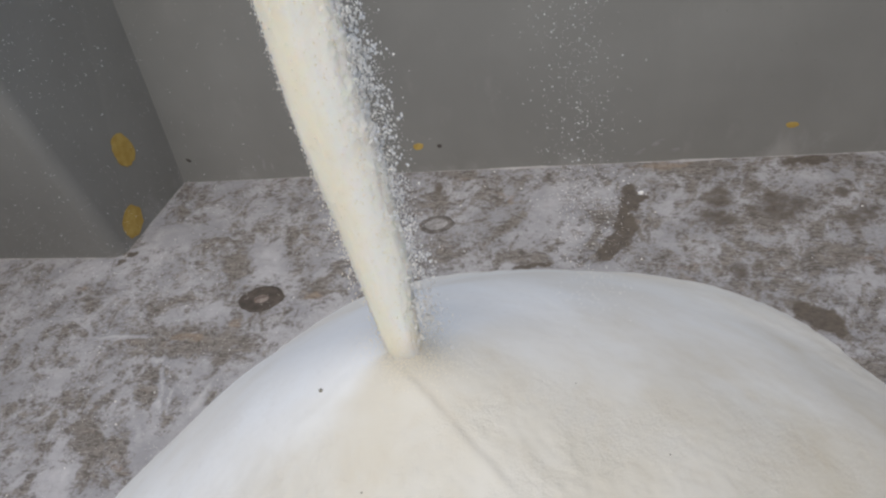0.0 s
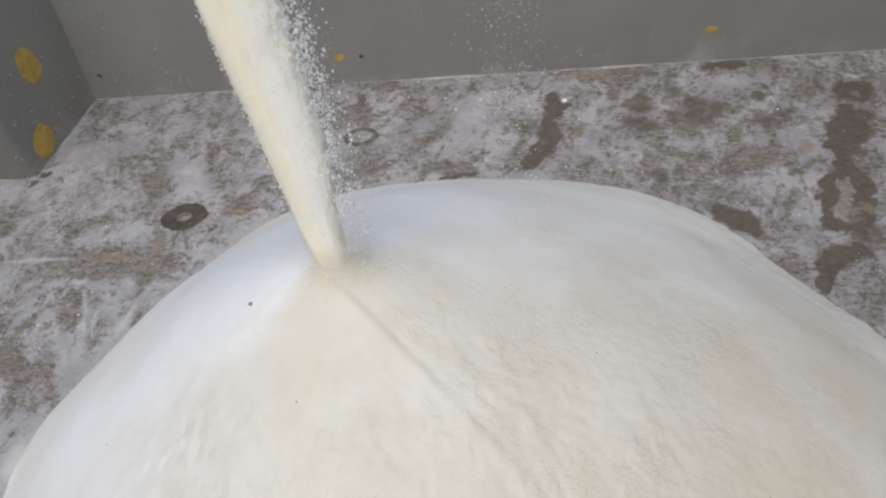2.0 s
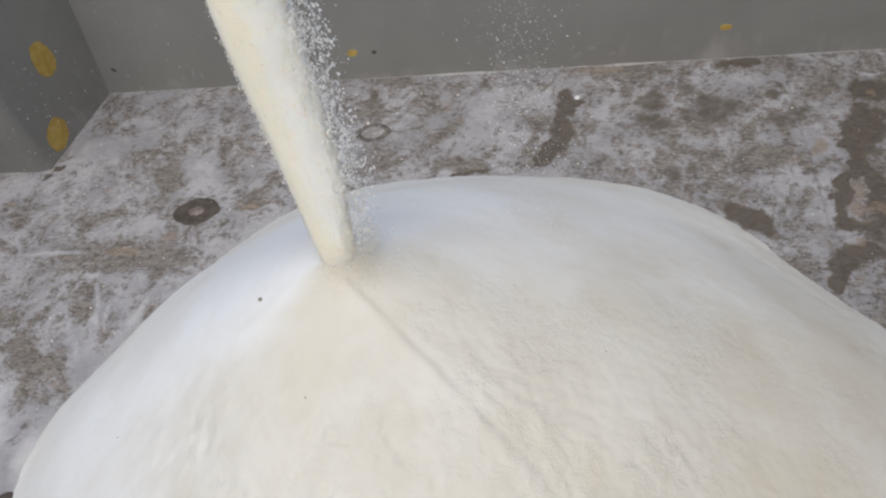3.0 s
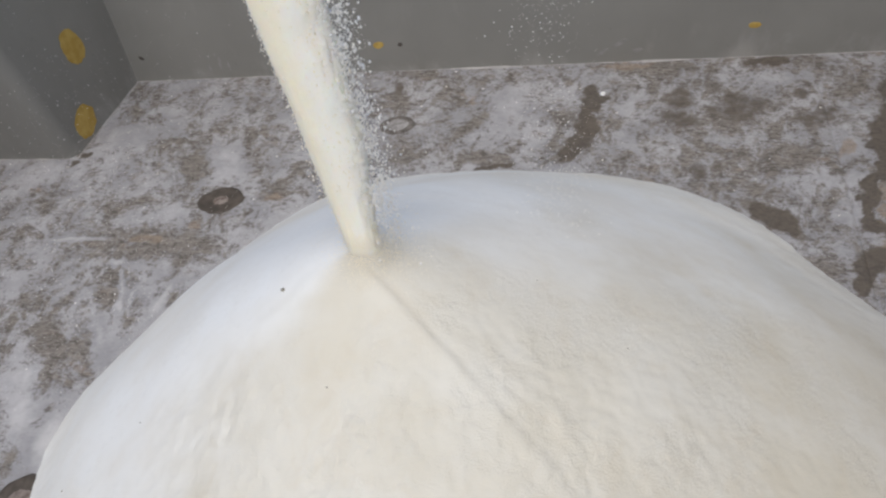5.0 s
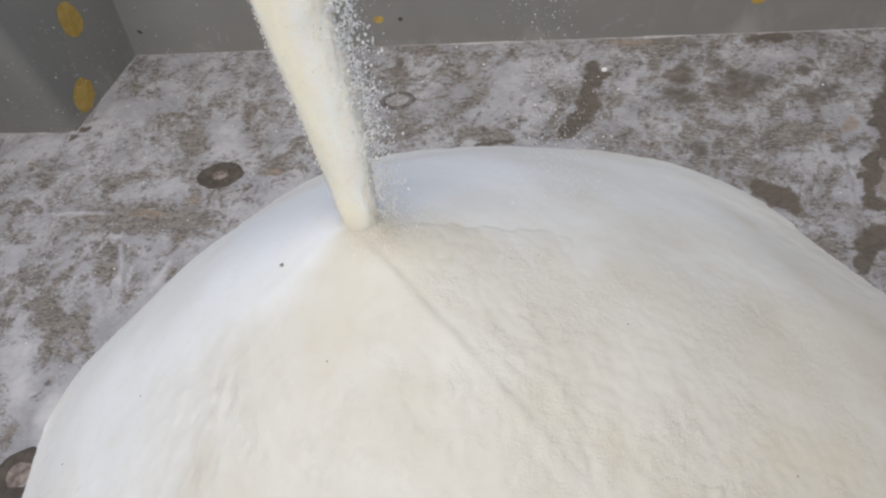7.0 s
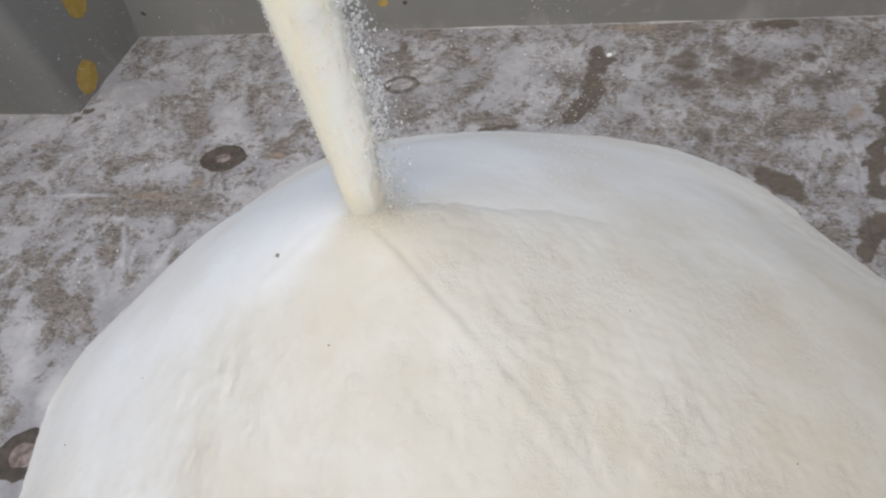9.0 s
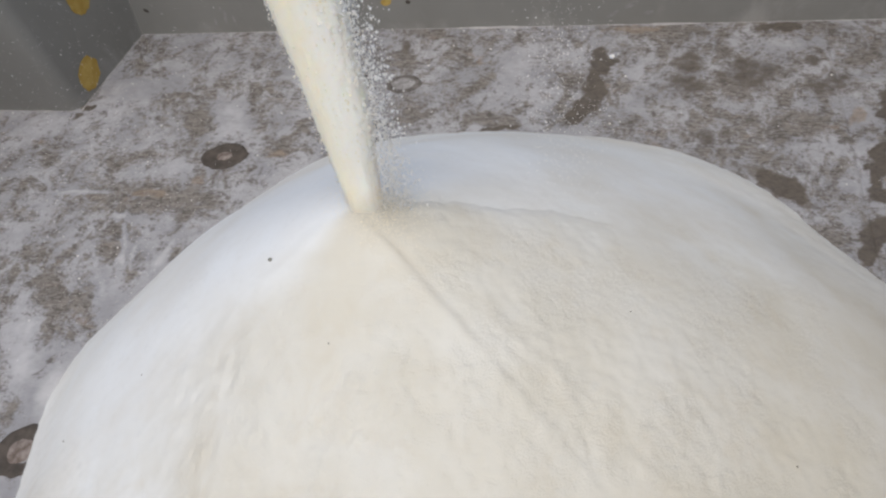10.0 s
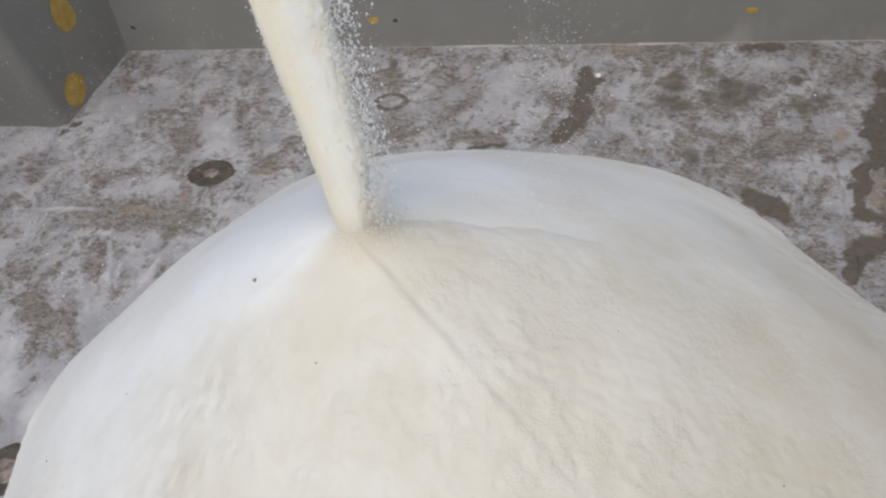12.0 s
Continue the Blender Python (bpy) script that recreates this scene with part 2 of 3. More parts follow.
DRIFTS_RIGHT = [
    (-0.385, 1.792, 0.082, 0.036, 60, 0.45), (-0.248, 1.854, 0.105, 0.072, -90, 0.5), (-0.169, 1.744, 0.068, 0.039, -90, 0.4), (0.055, 1.706, 0.068, 0.063, 0, 0.35),
    (0.435, 1.962, 0.092, 0.029, 7, 0.35), (0.459, 1.556, 0.088, 0.036, 5, 0.4), (0.558, 1.567, 0.029, 0.025, 31, 0.45), (0.526, 1.458, 0.064, 0.030, 80, 0.4),
    (0.276, 1.688, 0.048, 0.027, 0, 0.35), (0.086, 1.856, 0.065, 0.051, -90, 0.3), (0.269, 1.979, 0.076, 0.020, 7, 0.25),
]
BARE_RIGHT = [
    (-0.556, 1.913, 0.085, 0.028, -77, -0.35), (-0.423, 1.923, 0.070, 0.042, -87, -0.4), (-0.363, 1.758, 0.073, 0.024, 60, -0.5), (-0.285, 1.652, 0.070, 0.028, -17, -0.75),
    (-0.484, 1.650, 0.055, 0.018, 35, -0.4), (-0.489, 2.014, 0.067, 0.019, -7, -0.5), (-0.119, 1.833, 0.060, 0.027, -90, -0.3), (0.116, 2.020, 0.090, 0.025, 5, -0.55),
    (0.444, 1.662, 0.062, 0.056, -30, -0.45), (0.282, 1.766, 0.060, 0.045, 0, -0.4), (0.453, 1.287, 0.046, 0.024, 68, -0.45), (0.172, 1.748, 0.033, 0.029, 24, -0.3),
    (0.602, 1.918, 0.048, 0.039, 51, -0.3),
]
# Dark scuffs and prints, and one painted slit of shade: x, y, half length, half width, turn
SCUFFS_AND_SHADE = [
    (0.428, 2.040, 0.048, 0.020, -2), (-1.392, 1.672, 0.020, 0.011, 30), (-1.405, 1.632, 0.019, 0.010, 20), (-0.029, 1.887, 0.048, 0.026, -90), (-0.045, 1.776, 0.063, 0.023, -86), (-0.079, 1.679, 0.046, 0.023, 60), (0.373, 1.428, 0.080, 0.034, -43),
    # first here: the shadow slit along the heap's back rim, painted on the floor
    (-0.265, 1.616, 0.042, 0.011, -0), (0.716, 1.899, 0.055, 0.051, 2), (0.676, 1.744, 0.100, 0.057, 69), (0.643, 1.670, 0.055, 0.045, -85),
    (0.635, 1.595, 0.033, 0.026, 34), (0.580, 1.505, 0.082, 0.015, 74), (0.652, 1.501, 0.091, 0.015, 83), (0.594, 1.406, 0.056, 0.028, -12),
    (0.578, 1.316, 0.065, 0.036, 4), (0.523, 1.260, 0.052, 0.018, 79),
]
# Older, half-dusted ones
FAINT = [
    (0.189, 1.877, 0.041, 0.032, 74), (0.174, 1.796, 0.042, 0.029, 0), (0.331, 1.846, 0.059, 0.053, 49), (0.506, 1.796, 0.052, 0.029, 26),
    (0.220, 1.592, 0.030, 0.018, 0), (0.486, 1.896, 0.028, 0.022, 12), (0.631, 1.401, 0.055, 0.023, 74),
    (-0.563, 1.955, 0.026, 0.020, -61),
]
# Tan and rusty wood
RUST = [
    (-0.339, 1.897, 0.023, 0.016, -79), (0.561, 1.670, 0.041, 0.021, 78), (0.051, 2.031, 0.105, 0.019, 6), (0.613, 1.509, 0.036, 0.017, 81),
    (0.611, 1.456, 0.028, 0.014, 2), (0.603, 1.423, 0.028, 0.009, 1), (0.571, 1.350, 0.024, 0.021, 45), (0.651, 1.451, 0.025, 0.015, 84),
    (-0.986, 1.397, 0.028, 0.015, 9), (-0.804, 1.499, 0.026, 0.018, -31), (-1.086, 1.351, 0.061, 0.020, -3), (0.713, 1.887, 0.021, 0.014, 67),
]
# Flung streaks of meal
STREAKS = [
    (-1.280, 1.353, 0.081, 0.008, 3), (-1.132, 1.276, 0.019, 0.014, -13), (-1.092, 1.203, 0.067, 0.006, -71), (-1.071, 1.137, 0.027, 0.008, -64),
    (-1.052, 1.165, 0.030, 0.008, -86), (-0.978, 1.163, 0.054, 0.013, 76), (0.735, 1.968, 0.023, 0.010, -10), (-0.072, 1.585, 0.045, 0.006, 0),
]


def blob(x, y, e):
    cx, cy, a, b, turn = e[:5]
    c, s = math.cos(radians(turn)), math.sin(radians(turn))
    u, v = (x - cx) * c + (y - cy) * s, (y - cy) * c - (x - cx) * s
    return math.hypot(u / a, v / b)


def floor_panel(name, x0, x1, y0, y1, step, parent):
    nx, ny = max(2, round((x1 - x0) / step)), max(2, round((y1 - y0) / step))
    verts, dust, stain_shade, rust = [], [], [], []
    for j in range(ny + 1):
        for i in range(nx + 1):
            x, y = x0 + (x1 - x0) * i / nx, y0 + (y1 - y0) * j / ny
            wx, wy = x + 0.022 * fbm(x * 16, y * 16, 3), y + 0.022 * fbm(x * 16, y * 16, 7)
            d = 0.53 + 0.14 * fbm(x * 3.1, y * 3.1, 1) + 0.07 * smooth(-0.5, -0.9, x) - 0.10 * smooth(-0.3, 0.4, x)
            for e in DRIFTS_LEFT + DRIFTS_RIGHT + BARE_LEFT + BARE_EDGE + BARE_RIGHT:
                d += (0.95 if e[5] > 0 else 0.85) * e[5] * (1 - smooth(0.25, 1.5, blob(wx, wy, e)))
            # the heap's foot thins out into a skirt of dust
            out = math.hypot(x - PILE_C[0], y - PILE_C[1]) - 0.885
            d += 0.45 * (1 - smooth(0.0, 0.055, out + 0.012 * fbm(x * 12, y * 12, 15))) * smooth(0.1, -0.5, x)
            for e in STREAKS:
                k = 1 - smooth(0.5, 1.6, blob(x + 0.4 * (wx - x), y + 0.4 * (wy - y), e))
                d += k * (1.22 - d)
            s = 0.0
            for e in SCUFFS_AND_SHADE:
                thin = 0.24 if min(e[2], e[3]) < 0.027 else 0.0
                s = max(s, 1 - smooth(0.55 + thin, 1.22 + thin, blob(wx, wy, e)))
            for e in FAINT:
                s = max(s, 0.52 * (1 - smooth(0.6, 1.75, blob(wx, wy, e))))
            r = max(1 - smooth(0.5, 1.35, blob(wx, wy, e)) for e in RUST)
            rust.append(r)
            dust.append(d - 0.25 * s)
            stain_shade.append(s * (0.85 + 0.4 * fbm(x * 30, y * 30, 5)))
            edge = 0 if ((i == 0 and abs(x - SEAM_X) < 0.01 or i == nx and abs(x - SEAM_X) < 0.01) or (y < SEAM_Y + 0.01 and j in (0, ny) and x > 0.45)) else 1
            verts.append((x, y, FLOOR_Z - (0.003 if edge == 0 else 0.0) + 0.0015 * max(0, d) * (fbm(x * 25, y * 25, 9) + 0.5)))
    w = nx + 1
    faces = [(j * w + i, j * w + i + 1, j * w + i + 1 + w, j * w + i + w) for j in range(ny) for i in range(nx)]
    me = mesh_of(name, verts, faces, FLOOR)
    for key, values in (("dust", dust), ("stain_shade", stain_shade), ("rust", rust)):
        me.attributes.new(key, "FLOAT", "POINT").data.foreach_set("value", values)
    ob = new(name, me)
    ob.parent = parent
    return ob


BACK_Y = WALL_Y + WALL_SLOPE * RIGHT_X + 0.02    # the floor runs on a little under the slanted wall
floor = box("floor", (LEFT_X, NEAR_Y, -0.06), (RIGHT_X, BACK_Y, -0.012), RUBBER)
tagged(floor, "scuffed plywood load floor under patchy white dust", "floor", kind="structure")
SEAM_X, SEAM_Y, SEAM_TOP = 0.536, 1.205, 1.44
floor_panel("floor_panel", JOG_X - 0.74, SEAM_X, 0.348, BACK_Y, 0.006, floor)
floor_panel("floor_panel", SEAM_X, RIGHT_X, SEAM_TOP, BACK_Y, 0.006, floor)
floor_panel("floor_panel", SEAM_X, RIGHT_X, SEAM_Y, SEAM_TOP, 0.006, floor)
floor_panel("floor_panel", SEAM_X, RIGHT_X, 0.348, SEAM_Y - 0.0005, 0.006, floor)
floor_panel("floor_panel", JOG_X - 0.74, RIGHT_X, NEAR_Y, 0.348, 0.05, floor)

wall_far = tagged(box("wall_far", (JOG_X - 0.02, 0, -0.06), (RIGHT_X, 0.04, WALL_TOP), STEEL),
                  "unseen grey side wall, height set by the light it blocks with dust splashes", "wall", kind="structure")
wall_far.matrix_basis = pose(0, WALL_Y, 0, 0, 0, math.degrees(math.atan(WALL_SLOPE)))


def stepped_wall():
    """The wall beyond the far side's end, which steps in round an upright corner."""
    edge, thick = 0.040, 0.05
    bend = [radians(84.3 * k / 12) for k in range(13)]
    inner = [(LEFT_X, JOG_Y)] + [(JOG_X - edge + edge * math.sin(w), JOG_Y + edge - edge * math.cos(w)) for w in bend] + [(JOG_X + JOG_SLANT * 0.344, JOG_Y + 0.38)]
    plan = inner + [(JOG_X - 0.05, JOG_Y + 0.38), (JOG_X - thick, JOG_Y + thick), (LEFT_X, JOG_Y + thick)]
    bm = bmesh.new()
    # its front leans inwards towards the top, a made-up tilt that keeps it darker
    low, high = ([bm.verts.new((x, y - (0.25 * z if y < JOG_Y + edge else 0.0), z)) for x, y in plan] for z in (-0.06, WALL_TOP))
    for k in range(len(plan)):
        q = (k + 1) % len(plan)
        bm.faces.new((low[k], low[q], high[q], high[k]))
    bm.faces.new(high)
    bm.faces.new(low[::-1])
    bmesh.ops.recalc_face_normals(bm, faces=bm.faces[:])
    return part("wall_step", bm, STEEL)


wall_step = tagged(stepped_wall(), "grey painted steel step in the side wall with ochre marks", "wall", kind="structure")
# Added behind the camera, unseen; its height sets the shade on the heap's front.
tagged(box("wall_near", (LEFT_X, NEAR_Y - 0.04, -0.06), (RIGHT_X, NEAR_Y, 0.60), STEEL),
       "unseen grey side wall, height set by the light it blocks", "wall", kind="structure")
# Both end walls are out of view, added close in to block side light.
tagged(box("shade_wall_front", (LEFT_X - 0.04, NEAR_Y - 0.04, -0.06), (LEFT_X, JOG_Y + 0.04, WALL_TOP), STEEL),
       "unseen grey end wall added to block light", "wall", kind="structure")
tagged(box("shade_wall_rear", (RIGHT_X, NEAR_Y - 0.04, -0.06), (RIGHT_X + 0.04, BACK_Y + 0.1, 1.7), STEEL),
       "unseen grey end wall added to block light", "wall", kind="structure")


def dust_bead(name, a, b, side, seed):
    """A low uneven fillet of dust in the angle of floor and wall."""
    n = 220
    a, b, side = Vector(a), Vector(b), Vector(side)
    verts, faces = [], []
    for i in range(n + 1):
        p = a.lerp(b, i / n)
        k = 0.0005 + 0.0038 * max(0.0, fbm(i * 0.05, seed, 2) - 0.02) + 0.0008 * abs(fbm(i * 0.6, seed, 4))
        verts += [tuple(p + side * 2.2 * k), tuple(p + side * 0.8 * k + Vector((0, 0, 0.55 * k))), tuple(p + Vector((0, 0, k)))]
    for i in range(n):
        for j in range(2):
            faces.append((3 * i + j, 3 * i + j + 3, 3 * i + j + 4, 3 * i + j + 1))
    ob = new(name, mesh_of(name, verts, faces, DUST))
    return tagged(ob, "thin line of white dust along the wall's foot", "dust", kind="stuff")


FAR_CORNER = (JOG_X + JOG_SLANT * 0.36, WALL_Y + WALL_SLOPE * JOG_X, 0.001)
dust_bead("dust_line", FAR_CORNER, (1.2, WALL_Y + WALL_SLOPE * 1.2, 0.001), (0, -1, 0), 1.0)
dust_bead("dust_line", (JOG_X, JOG_Y, 0.001), FAR_CORNER, (1, 0, 0), 2.0)
dust_bead("dust_line", (-2.1, JOG_Y, 0.001), (JOG_X, JOG_Y, 0.001), (0, -1, 0), 3.0)


def wall_mark(parent, place, across, a, b, turn, material, seed, label):
    """A thin dab of paint with an uneven edge, on a wall whose inward normal is the cross of across and up."""
    across, up = Vector(across).normalized(), Vector((0, 0, 1))
    out = across.cross(up)
    bm = bmesh.new()
    rings = []
    for k, (f, h) in enumerate(((1.0, 0.0004), (0.93, 0.0008), (0.5, 0.0009))):
        ring = []
        for i in range(40):
            w = 2 * math.pi * i / 40
            r = f * (1 + 0.13 * fbm(math.cos(w) * 2 + seed, math.sin(w) * 2, seed))
            u, v = a * r * math.cos(w), b * r * math.sin(w)
            c, s = math.cos(radians(turn)), math.sin(radians(turn))
            ring.append(bm.verts.new(Vector(place) + across * (u * c - v * s) + up * (u * s + v * c) + out * h))
        rings.append(ring)
    for r0, r1 in zip(rings, rings[1:]):
        for i in range(40):
            bm.faces.new((r0[i], r0[(i + 1) % 40], r1[(i + 1) % 40], r1[i]))
    bm.faces.new(rings[-1])
    return part("paint_mark", bm, material, parent, label)


def wall_ring(parent, x, z, a, b, band, material, label):
    """A painted ring with a beaded edge on the far wall."""
    bm = bmesh.new()
    rows = []
    for f, h in ((0.0, 0.0004), (0.25, 0.0010), (0.75, 0.0010), (1.0, 0.0004)):
        row = []
        for i in range(96):
            w = 2 * math.pi * i / 96
            cut = band * (f + 0.10 * math.sin(14 * w) * (1 if f > 0.5 else -0.3))
            row.append(bm.verts.new((x + (a - cut) * math.cos(w), -h, z + (b - cut) * math.sin(w))))
        rows.append(row)
    for r0, r1 in zip(rows, rows[1:]):
        for i in range(96):
            bm.faces.new((r0[i], r0[(i + 1) % 96], r1[(i + 1) % 96], r1[i]))
    bmesh.ops.recalc_face_normals(bm, faces=bm.faces[:])
    return part("paint_ring", bm, material, parent, label)


SIDE = (JOG_SLANT, 1, 0)      # along the step's side
wall_mark(wall_step, (-1.3957, 1.833, 0.243), SIDE, 0.038, 0.056, 24, YELLOW, 1.3, "oval ochre paint mark")
wall_mark(wall_step, (-1.4036, 1.757, 0.056), SIDE, 0.046, 0.046, 20, YELLOW, 4.1, "smeared ochre paint mark")
wall_mark(wall_far, (0.382, 0, 0.097), (1, 0, 0), 0.016, 0.009, 0, YELLOW, 7.7, "small ochre paint mark")
wall_mark(wall_far, (-0.623, 0, 0.088), (1, 0, 0), 0.015, 0.011, 10, YELLOW, 9.2, "small ochre paint mark")
wall_mark(wall_far, (-0.562, 0, 0.087), (1, 0, 0), 0.007, 0.006, 0, RUBBER, 2.2, "dark chip in the paint")
wall_mark(wall_far, (-1.334, 0, 0.080), (1, 0, 0), 0.009, 0.005, -40, RUBBER, 3.2, "dark chip in the paint")
wall_ring(wall_far, 0.667, 0.226, 0.041, 0.058, 0.0075, YELLOW, "open ring of ochre paint")
for k, (x, z, a, b, turn) in enumerate([(-1.135, 0.036, 0.004, 0.013, -4), (-1.100, 0.054, 0.005, 0.022, -6), (-1.076, 0.042, 0.003, 0.016, 4), (-1.108, 0.077, 0.003, 0.009, 0),
                                        (0.040, 0.063, 0.02, 0.007, 30), (0.085, 0.037, 0.014, 0.006, 10), (-0.009, 0.035, 0.018, 0.005, 35)]):
    wall_mark(wall_far, (x, 0, z), (1, 0, 0), a, b, turn, WALL_DUST, 11.0 + k, "pale splash of dust").name = "dust_splash"


# ---- round floor fittings ----
def lathe(bm, profile, seg=40, wob=0.0, seed=0.0):
    rings = []
    for r, z in profile:
        rings.append([bm.verts.new((r * (1 + wob * fbm(math.cos(2 * math.pi * i / seg), math.sin(2 * math.pi * i / seg), seed + r * 9)) * math.cos(2 * math.pi * i / seg),
                                    r * (1 + wob * fbm(math.cos(2 * math.pi * i / seg), math.sin(2 * math.pi * i / seg), seed + r * 9)) * math.sin(2 * math.pi * i / seg), z)) for i in range(seg)])
    for a, b in zip(rings, rings[1:]):
        for i in range(seg):
            bm.faces.new((a[i], a[(i + 1) % seg], b[(i + 1) % seg], b[i]))
    bm.faces.new(rings[-1])
    for f in bm.faces:
        f.smooth = True


def floor_fitting(x, y, r, turn, label, squash=0.8, hub=0.5, fill=HUB, ring=RUBBER):
    e = new("floor_fitting")
    e.matrix_basis = pose(x, y, 0.0005, 0, 0, turn) @ Matrix.Diagonal((1, squash, 1, 1))
    bm = bmesh.new()
    lathe(bm, [(r * 1.08, 0.0), (r, 0.0022), (r * 0.90, 0.0034), (r * 0.75, 0.003), (r * hub, 0.0012), (r * hub * 0.6, 0.001)], 44, 0.10, x)
    part("rim", bm, ring, e, "dark rubber rim")
    bm = bmesh.new()
    lathe(bm, [(r * hub * 1.1, 0.0005), (r * hub * 0.9, 0.0025), (r * hub * 0.5, 0.0035), (0.002, 0.004)], 30, 0.15, y)
    part("bolt_head", bm, fill, e, "dusty bolt head")
    return tagged(e, label, "floor fitting", "round fittings in the load floor")


floor_fitting(-0.943, 1.492, 0.054, 12, "dark oval rubber fitting with a bare bolt head", 0.82, 0.36)
floor_fitting(-0.540, 1.788, 0.044, 10, "dark ring fitting filled with pale dust", 0.80, 0.70, GREY_DUST, DUSTY_RUBBER)
floor_fitting(-1.072, 0.648, 0.055, 30, "dark ring fitting half under the meal", 0.95, 0.5)

# ---- the heap ----
def rim(phi, toe=True):
    """From the apex to the heap's foot in the direction phi."""
    dx, dy = APEX[0] - PILE_C[0], APEX[1] - PILE_C[1]
    c, s = math.cos(phi), math.sin(phi)
    a = math.degrees(math.atan2(APEX[1] + 0.85 * s - PILE_C[1], APEX[0] + 0.85 * c - PILE_C[0])) % 360
    r = 0.880
    if not toe:
        return -(dx * c + dy * s) + math.sqrt((dx * c + dy * s) ** 2 - dx * dx - dy * dy + r * r)
    r += 0.040 * math.exp(-((a - 117) / 17) ** 2) - 0.026 * math.exp(-((a - 150) / 13) ** 2) - 0.032 * math.exp(-((a - 190) / 11) ** 2) + 0.012 * math.exp(-((a - 68) / 14) ** 2) - 0.045 * math.exp(-((a - 39) / 14) ** 2)
    b = dx * c + dy * s
    return -b + math.sqrt(b * b - dx * dx - dy * dy + r * r)


def heap_height(x, y):
    dx, dy = x - APEX[0], y - APEX[1]
    d = math.hypot(dx, dy)
    phi = math.atan2(dy, dx)
    round_d = math.sqrt(d * d + 0.035 ** 2)
    u = round_d / rim(phi, False)
    w = smooth(0.6, 1.0, u)
    u = u * (1 - w) + w * round_d / rim(phi)
    u -= smooth(0.75, 1.0, u) * (0.005 * fbm(x * 5, y * 5, 4) + 0.003 * fbm(x * 17, y * 17, 8))
    z = PILE_H * (1 - u ** 1.21) + 0.012
    if u < 1.05:
        grow = smooth(0.02, 0.25, d) * smooth(1.05, 0.8, u)
        rough = smooth(-0.15, 0.80, math.cos(phi + 1.40) + 0.30 * fbm(x * 4, y * 4, 21)) * smooth(0.08, 0.24, d)
        rough *= 1 + 1.3 * math.exp(-((phi + 1.5) / 0.75) ** 2)    # clumps lie thickest on the fresh face
        slip = (phi - radians(-38.2 - 0.62 / max(d, 0.03))) * d + 0.0015 * fbm(d * 20, 0.3, 1)
        rough *= 1 - 0.75 * math.exp(-(slip / 0.016) ** 2) * smooth(0.55, 0.3, d)
        patch = smooth(-0.15, 0.35, fbm(x * 6, y * 6, 33))
        z += grow * (0.009 * fbm(x * 3.0, y * 3.0, 2, 2) + (0.0006 + 0.0008 * rough) * fbm(x * 13, y * 13, 5, 3))
        z += smooth(0.03, 0.10, d) * (rough * ((0.0006 + 0.0016 * patch) * fbm(x * 38, y * 38, 6, 3) + 0.0011 * fbm(x * 68, y * 68, 27, 2)) + (0.12 + rough * (0.25 + 0.75 * patch)) * 0.0007 * fbm(x * 95, y * 95, 3, 2))
        # a small slip step that runs down from the apex
        if d > 0.03:
            fade = smooth(0.025, 0.06, d) * smooth(0.72, 0.30, d)
            z += 0.0023 * fade * (0.85 + 0.5 * fbm(d * 30, 0.7, 2)) * (1.2 * math.exp(-((slip + 0.006) / 0.012) ** 2) - 0.8 * math.exp(-((slip - 0.004) / 0.006) ** 2))
            # a low crease on the other side of the fresh face
            off = (phi - radians(-144.8 - 0.5 / d)) * d + 0.010 * fbm(d * 14, 0.9, 6)
            z += 0.0009 * smooth(0.04, 0.08, d) * smooth(0.42, 0.2, d) * (0.6 + 1.2 * fbm(d * 25, 0.4, 9)) * (math.exp(-((off - 0.004) / 0.010) ** 2) - 0.6 * math.exp(-((off + 0.012) / 0.008) ** 2))
            # a rougher trail straight down the front face
            off = (phi - radians(-47 - 80 * d)) * d
            z += 0.003 * smooth(0.1, 0.2, d) * math.exp(-(off / 0.02) ** 2) * fbm(x * 50, y * 50, 11)
    return z


# Newly landed meal and warm light on the front, painted as one cream tint
def fresh_lit_front(x, y):
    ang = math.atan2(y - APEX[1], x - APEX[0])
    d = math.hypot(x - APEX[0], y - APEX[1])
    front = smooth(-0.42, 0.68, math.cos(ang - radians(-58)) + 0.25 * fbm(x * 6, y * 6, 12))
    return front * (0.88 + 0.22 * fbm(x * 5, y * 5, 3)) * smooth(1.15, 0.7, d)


def build_heap():
    step, n = 0.0045, 420
    x0, y0 = PILE_C[0] - 0.5 * step * n, PILE_C[1] - 0.5 * step * n
    verts, keep, fresh_lit = [], {}, []
    for j in range(n + 1):
        for i in range(n + 1):
            x, y = x0 + i * step, y0 + j * step
            if math.hypot(x - PILE_C[0], y - PILE_C[1]) > PILE_R * 1.05:
                continue
            z = heap_height(x, y)
            if z < -0.03:
                continue
            keep[i, j] = len(verts)
            verts.append((x, y, max(z, -0.006)))
            fresh_lit.append(fresh_lit_front(x, y))
    faces = []
    for (i, j), a in keep.items():
        q = [keep.get(k) for k in ((i, j), (i + 1, j), (i + 1, j + 1), (i, j + 1))]
        if None not in q:
            faces.append(q)
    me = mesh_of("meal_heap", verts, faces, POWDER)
    me.attributes.new("fresh_lit", "FLOAT", "POINT").data.foreach_set("value", fresh_lit)
    return tagged(new("meal_heap", me), "broad cone of pale cream meal heaped on the dusty floor", "heap", kind="stuff")


heap = build_heap()


